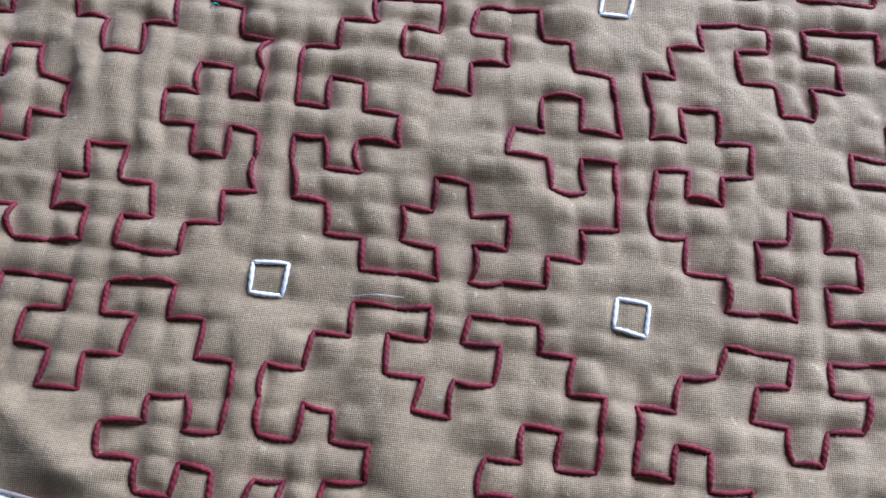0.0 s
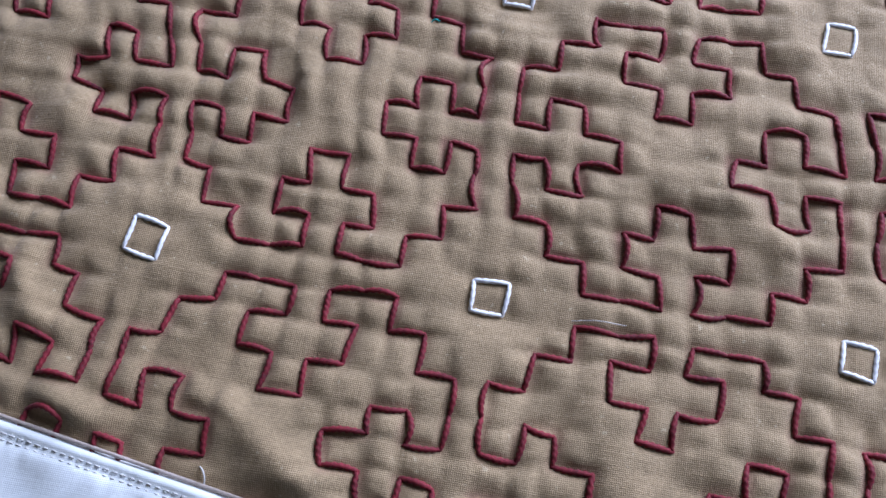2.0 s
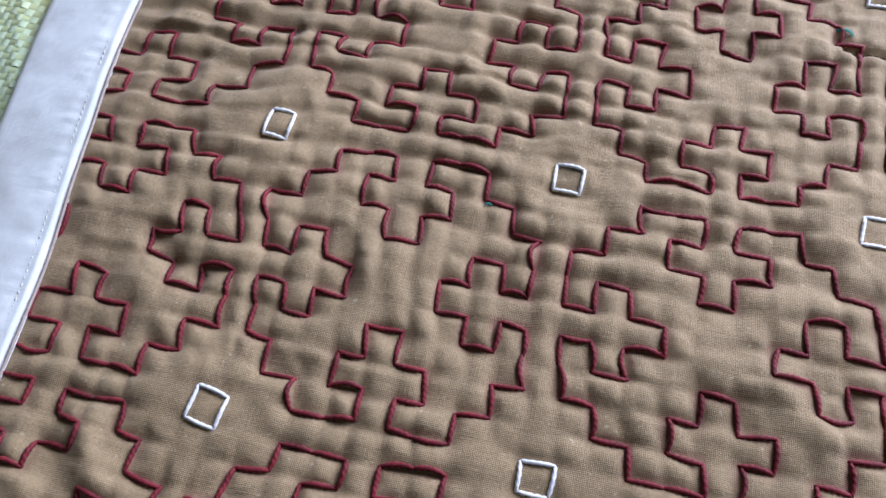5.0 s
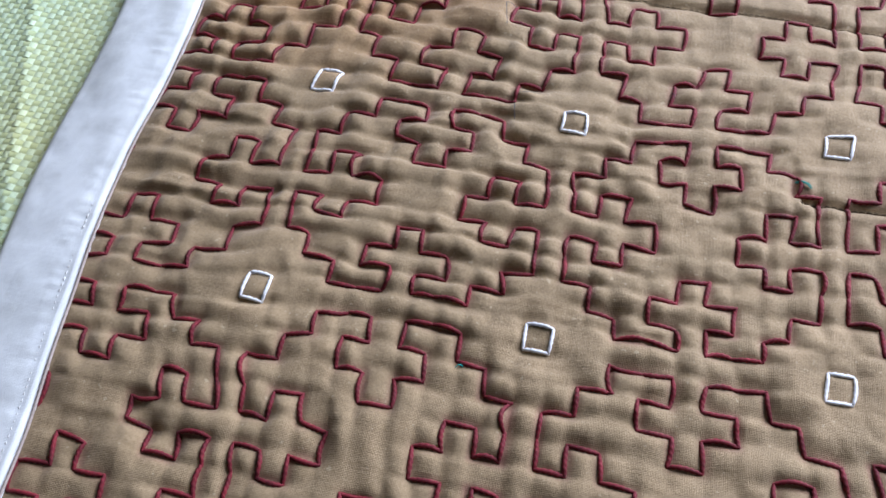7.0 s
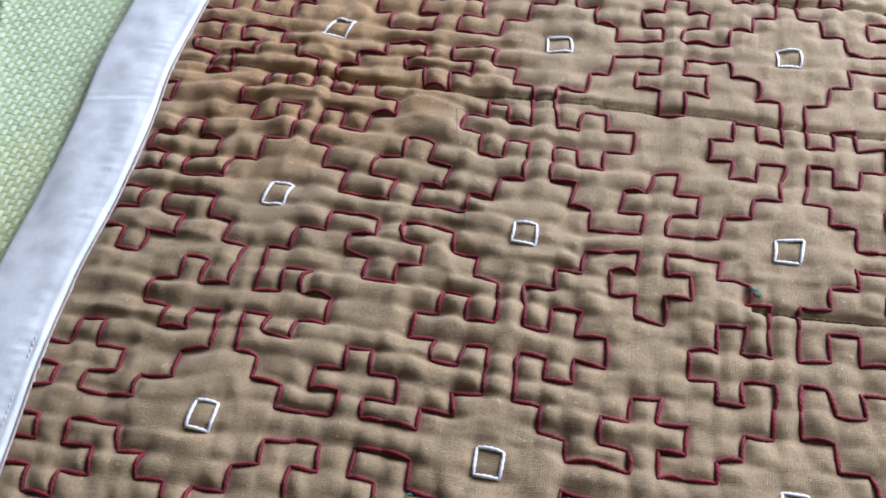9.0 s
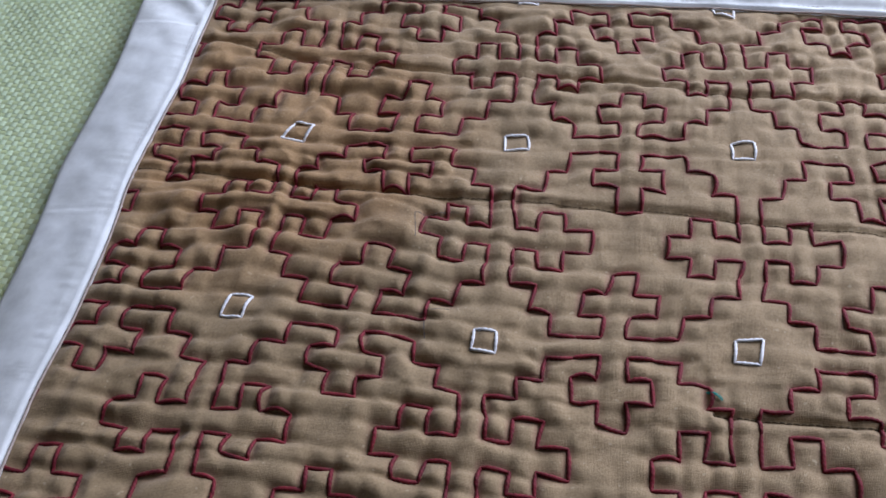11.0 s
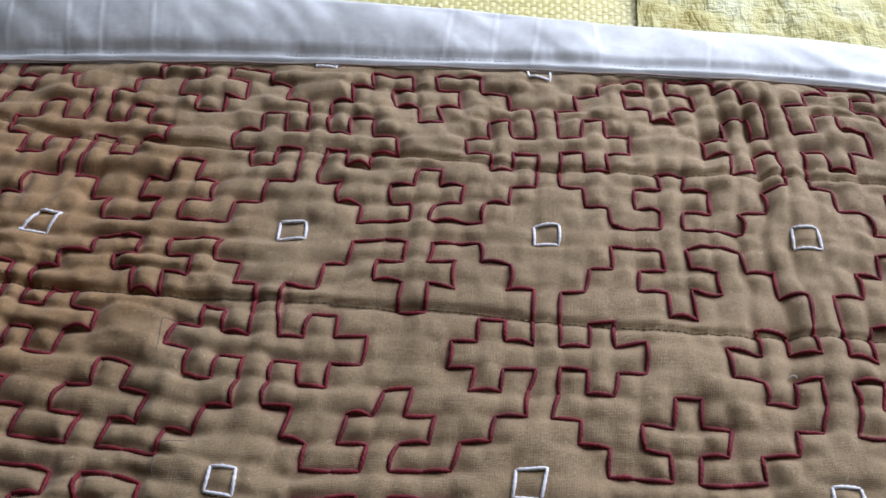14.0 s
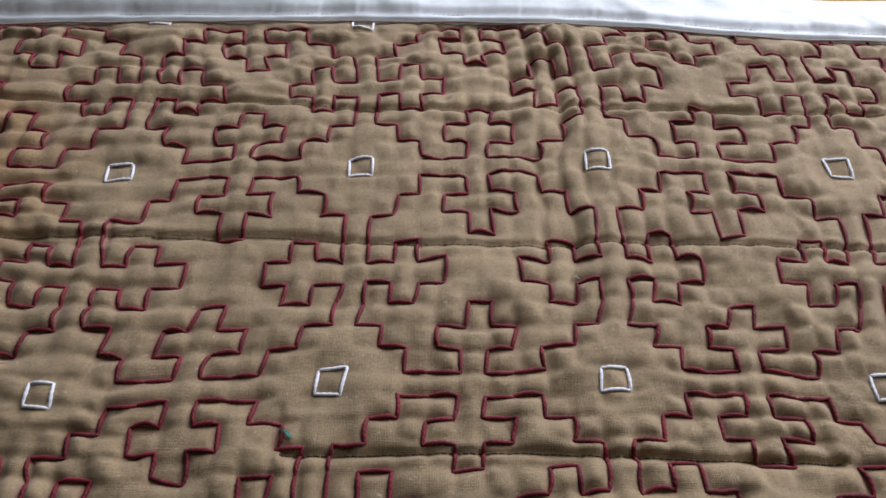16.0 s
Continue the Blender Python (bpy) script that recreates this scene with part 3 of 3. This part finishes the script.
def maroon_outline(i, j):
    """One closed outline of short stitches between four white squares."""
    rnd = np.random.default_rng(100 * (i + 5) + j + 5)
    corners = OUTLINE + rnd.normal(0, 0.06, OUTLINE.shape) + (10 * i + 5, 10 * j + 5)
    outline = new("embroidered_outline")
    outline.parent = quilt
    tagged(outline, label="twisted maroon floss stitched in a stepped outline")
    n = len(corners)
    for k in range(n):
        a, b = corners[k], corners[(k + 1) % n]
        count = max(1, round(float(np.hypot(*(b - a)))))
        for q in range(count):
            one = a + (b - a) * q / count + (rnd.normal(0, 0.03, 2) if q else 0)
            two = a + (b - a) * (q + 1) / count
            floss_stitch(one, two, rnd, outline)


def floss_stitch(a, b, rnd, outline):
    """One back stitch of two-ply floss, dipping into the cloth at both ends."""
    s = np.linspace(-0.05, 1.05, 25)
    arch = np.clip(np.sin(math.pi * np.linspace(0, 1, 25)), 0, 1)
    away = np.array([-(b - a)[1], (b - a)[0]])
    p = a + (b - a) * s[:, None] + away * (0.06 * rnd.normal() * arch)[:, None]
    x, y = warp(p[:, 0], p[:, 1])
    z = cloth_z(p[:, 0], p[:, 1]) - 0.05 + 0.118 * arch**0.4
    thick = rnd.uniform(0.93, 1.07)
    part("stitch", mesh_of("stitch", *tube(np.stack([x, y, z], -1), thick * (0.035 + 0.045 * arch**0.4), 8, 0.2, rnd.uniform(0.165, 0.2)), MAROON), outline)


for j in range(-1, 4):
    for i in range(-2, 5):
        maroon_outline(i, j)


def stitch_mesh(a, b, rnd):
    """One long stitch of soft floss between two points of the drawn grid."""
    s = np.linspace(0, 1, 15)
    away = np.array([-(b - a)[1], (b - a)[0]])
    p = a + (b - a) * s[:, None] + away * (0.02 * rnd.normal() * np.sin(math.pi * s))[:, None]
    x, y = warp(p[:, 0], p[:, 1])
    arch = np.sin(math.pi * s)
    z = cloth_z(p[:, 0], p[:, 1]) + 0.02 + 0.04 * arch**0.5
    z[[0, -1]] -= 0.05
    return tube(np.stack([x, y, z], -1), 0.042 + 0.022 * arch**0.5, 10, 0.2, 0.22)


# how far some squares lean and turn, as parts of their side
SQUARE_LEAN = {(-1, 0): (-0.04, -0.12), (1, 1): (0.3, 0.1), (0, 3): (-0.15, 0), (1, 0): (0, -0.08), (-1, 1): (0.12, -0.04), (-1, 2): (0.15, 0), (-1, 3): (0.4, 0.05), (1, 2): (0.08, 0.03),
               (2, 3): (-0.12, -0.04), (3, 3): (-0.2, -0.1)}


# half the side of the squares that were stitched larger or smaller than 0.98 cm
SQUARE_HALF = {(-1, 0): 0.56, (0, 0): 0.45, (1, 0): 0.45, (2, 0): 0.45, (-1, 1): 0.44, (0, 1): 0.43, (1, 1): 0.47, (0, 2): 0.44, (1, 2): 0.52, (-1, 3): 0.56}


def white_square(i, j):
    rnd = np.random.default_rng(900 + 20 * (i + 3) + j)
    ring = new("white_square")
    ring.parent = quilt
    tagged(ring, label="four white floss stitches forming a square")
    lean, turn = SQUARE_LEAN.get((i, j), (0.0, 0.0))
    half = SQUARE_HALF.get((i, j), 0.49)
    tall = 0.47 if (i, j) == (-1, 0) else half
    c = np.array([(-half, -tall), (half, -tall), (half, tall), (-half, tall)]) + rnd.normal(0, 0.03, (4, 2))
    c = c + np.outer(c[:, 1], (lean, 0)) + np.outer(c[:, 0], (0, turn)) - np.outer(c[:, 1], (turn, 0)) + (10 * i, 10 * j + (0.25 if j == 4 else 0))
    for k in range(4):
        part("stitch", mesh_of("stitch", *stitch_mesh(c[k], c[(k + 1) % 4], rnd), WHITE_FLOSS), ring)


for j in range(0, 5):
    for i in range(-1, 5):
        white_square(i, j)


def dashes(path, length, gap, radius, mat, name, parent, label, lift=0.03):
    """A machine-sewn line: short stitches end to end along a path."""
    path = np.asarray(path, float)
    run = np.r_[0, np.cumsum(np.linalg.norm(np.diff(path, axis=0), axis=1))]
    pieces = []
    for s0 in np.arange(0, run[-1] - length, length + gap):
        s = s0 + np.linspace(0, length, 5)
        p = np.stack([np.interp(s, run, path[:, k]) for k in range(3)], -1)
        p[:, 2] += lift * np.array([-0.6, 0.7, 1, 0.7, -0.6])
        pieces.append(tube(p, radius, 5))
    tagged(part(name, mesh_of(name, *joined(pieces), mat), parent, label), kind="stuff")


def quilting_seams():
    for k, (_, _, x0, x1) in enumerate(SEAMS):
        x = np.arange(max(x0, LEFT - 1), min(x1, RIGHT), 0.12)
        y = seam_y(k, x)
        z = cloth_z(*drawn(x, y))
        dashes(np.stack([x, y, z], -1), 0.2, 0.05, 0.026 if k == 2 else 0.016, BROWN if k != 1 else TAN, "quilting_seam", quilt, "fine machine-sewn seam")


quilting_seams()


# ---- the white border, folded over the cloth's edges ----
def border(name, place, length, salt, lift=None, rows=(0.42,), wrinkle=0.05, creases=(), groove=0.012, face=0.02):
    """place(s): inner edge point and outward direction at s cm along; a folded strip with a corded inner edge."""
    s = np.arange(0, length + 0.01, 0.11)
    e = np.linspace(0, 1, 26)
    ex, ey, ox, oy, ww = place(s)
    S, E = np.meshgrid(s, e, indexing="ij")
    W = E * ww[:, None]
    X, Y = ex[:, None] + ox[:, None] * W, ey[:, None] + oy[:, None] * W
    dome = 0.29 * np.clip(W / 0.12, 0, 1) ** 0.5 * np.clip((ww[:, None] - W) / 0.25, 0, 1) ** 0.5
    ridge = -groove * np.exp(-((W - 0.42) / 0.1) ** 2) * (0.6 + 0.8 * vnoise(S * 4.2, W * 0, salt + 3))
    pucker = 0.05 * (vnoise(S * 4.6, W * 0.6, salt) - 0.5) * np.exp(-((W - 0.7) / 0.35) ** 2) + 0.06 * (vnoise(S * 1.3, W * 1.1, salt + 5) - 0.5)
    step_up = np.clip((W - 0.42) / 0.45, 0, 1)
    raised = 0.06 + face * step_up * step_up * (3 - 2 * step_up)
    folds = wrinkle * 2 * (vnoise(S * 0.28, W * 0.6 + 3, salt + 1) - 0.5) + wrinkle * 1.3 * (vnoise(S * 0.9 + W * 0.8, W * 0.5, salt + 2) - 0.5)
    body = np.clip(W / 0.5, 0, 1) * np.clip((ww[:, None] - W) / 0.4, 0, 1)
    drop = -0.5 * np.clip((W - 0.5) / ww[:, None], 0, 1) ** 2
    Z = -0.13 + dome + ridge + raised + (pucker + folds) * body + drop
    near = np.exp(-((X + 17.8) ** 2 + (Y - 39.0) ** 2) / 5.0)
    Z = Z + 0.2 * near * body * np.sin(2.6 * (0.75 * X + Y) + 1.5 * vnoise(X * 0.8, Y * 0.8, salt + 4))
    for at in creases:
        lean = at + 0.12 * W * math.sin(at * 3)
        Z = Z + 0.02 * body * (0.4 + 1.2 * vnoise(W * 0.9, S * 0, salt + 6)) * (np.exp(-((S - lean) / 0.06) ** 2) - 0.8 * np.exp(-((S - lean - 0.2) / 0.12) ** 2))
    if lift is not None:
        Z = Z + lift(X, Y) * np.clip((W - 0.45) / (ww[:, None] - 0.45), 0, 1) ** 0.9
    bo = part("border_strip", mesh_of(name, np.stack([X, Y, Z], -1).reshape(-1, 3), grid_faces(*S.shape)[:, ::-1], WHITE), quilt, "white cotton border strip with puckered sewing")
    # corded inner edge
    z0 = 0.3 + 0.03 * np.sin(s * 1.3)
    part("piping", mesh_of("piping", *tube(np.stack([ex - ox * 0.03, ey - oy * 0.03, z0 - 0.2], -1), 0.055, 7), PIPING), bo, "thin pinkish white folded edge")
    for off in rows:
        p = np.stack([ex + ox * off, ey + oy * off, 0 * s + 0.17], -1)
        dashes(p, 0.15, 0.09, 0.018, PALE, "seam_stitching", bo, "pale machine stitching", 0.03)
    return bo


def place_left(s):
    y = -5.0 + s
    one = np.ones_like(s)
    return left_edge(y), y, -one, 0 * one, 3.5 + 0.3 / (1 + np.exp(-(y - 17) / 2.0)) + 0.25 * (vnoise(s * 0.2, 0 * s, 81) - 0.5)


def place_top(s):
    x = -20.6 + s
    one = np.ones_like(s)
    return x, top_edge(x), 0 * one, one, 3.3 + 0.45 / (1 + np.exp((x + 9) / 3.0)) + 0.2 * (vnoise(s * 0.2, 0 * s, 82) - 0.5)


def place_bottom(s):
    x = -19.5 + s
    one = np.ones_like(s)
    return x, bottom_edge(x), 0 * one, -one, 3.6 * one


def place_right(s):
    y = -12.0 + s
    one = np.ones_like(s)
    return right_edge(y), y, one, 0 * one, 3.5 * one


def corner_lift(x, y):
    """The far left corner does not lie flat."""
    return 1.25 / (1 + np.exp((x + 9) / 4.5)) / (1 + np.exp(-(y - 34) / 4.0))


def top_lift(x, y):
    """The far border stands up on its thick outer fold, less so towards the right."""
    return 0.15 + 1.25 / (1 + np.exp((x - 9) / 4.0)) + 1.1 * corner_lift(x, y)


border("border_left", place_left, 46.5, 30, corner_lift, creases=(29, 41.5, 43.2))
border("border_top", place_top, 70.5, 40, top_lift, wrinkle=0.1, face=0.16, groove=0.035, creases=(5, 8.1, 9.6, 12.2, 25.8, 28.1, 30, 33.2, 38))
border("border_bottom", place_bottom, 69.5, 50, rows=(0.36, 0.52), groove=0.07)
border("border_right", place_right, 53.5, 60)


# ---- loose ends of thread ----
def loose_thread(x, y, length, turn, mat, label, curl=1.6, radius=0.022):
    s = np.linspace(0, 1, 12)
    a = turn + curl * s
    px, py = x + np.cumsum(np.cos(a)) * length / 12, y + np.cumsum(np.sin(a)) * length / 12
    z = cloth_z(*drawn(px, py)) + 0.03 + 0.1 * np.sin(math.pi * s)
    part("loose_thread", mesh_of("loose_thread", *tube(np.stack([px, py, z], -1), radius, 6), mat), quilt, label)


def pencil_mark(corners):
    """A faint ruled line left from drawing the pattern."""
    c = np.array(corners, float)
    run = np.r_[0, np.cumsum(np.linalg.norm(np.diff(c, axis=0), axis=1))]
    s = np.arange(0, run[-1], 0.08)
    x, y = np.interp(s, run, c[:, 0]), np.interp(s, run, c[:, 1])
    z = cloth_z(*drawn(x, y)) + 0.006
    v = np.stack([np.stack([x - 0.016, y - 0.016, z], -1), np.stack([x + 0.016, y + 0.016, z], -1)], 1).reshape(-1, 3)
    part("pencil_mark", mesh_of("pencil_mark", v, grid_faces(len(s), 2), GRAPHITE), quilt, "faint grey pencil line on the cloth")


pencil_mark([(-2.2, 25.5), (-3.85, 25.25), (-3.6, 23.8)])
pencil_mark([(-1.6, 21.6), (-1.75, 20.5), (-2.75, 20.35), (-2.55, 19.2)])
for k in range(6):
    loose_thread(8.02 + 0.02 * k, 18.0 - 0.03 * (k % 3), 0.5 + 0.05 * (k % 4), -0.15 - 0.09 * k, TEAL, "loose end of teal thread", -0.9 + 0.12 * k, 0.016)
loose_thread(-2.6, 8.5, 0.3, 2.6, TEAL, "loose end of teal thread")
loose_thread(-6.3, -6.1, 0.7, 1.0, PALE, "loose end of pale thread by the border")
loose_thread(18.9, 24.4, 0.35, 2.4, PALE, "loose end of pale thread")
loose_thread(2.35, -0.1, 1.6, 0.12, PALE, "loose hair-thin pale thread", -0.12, 0.01)
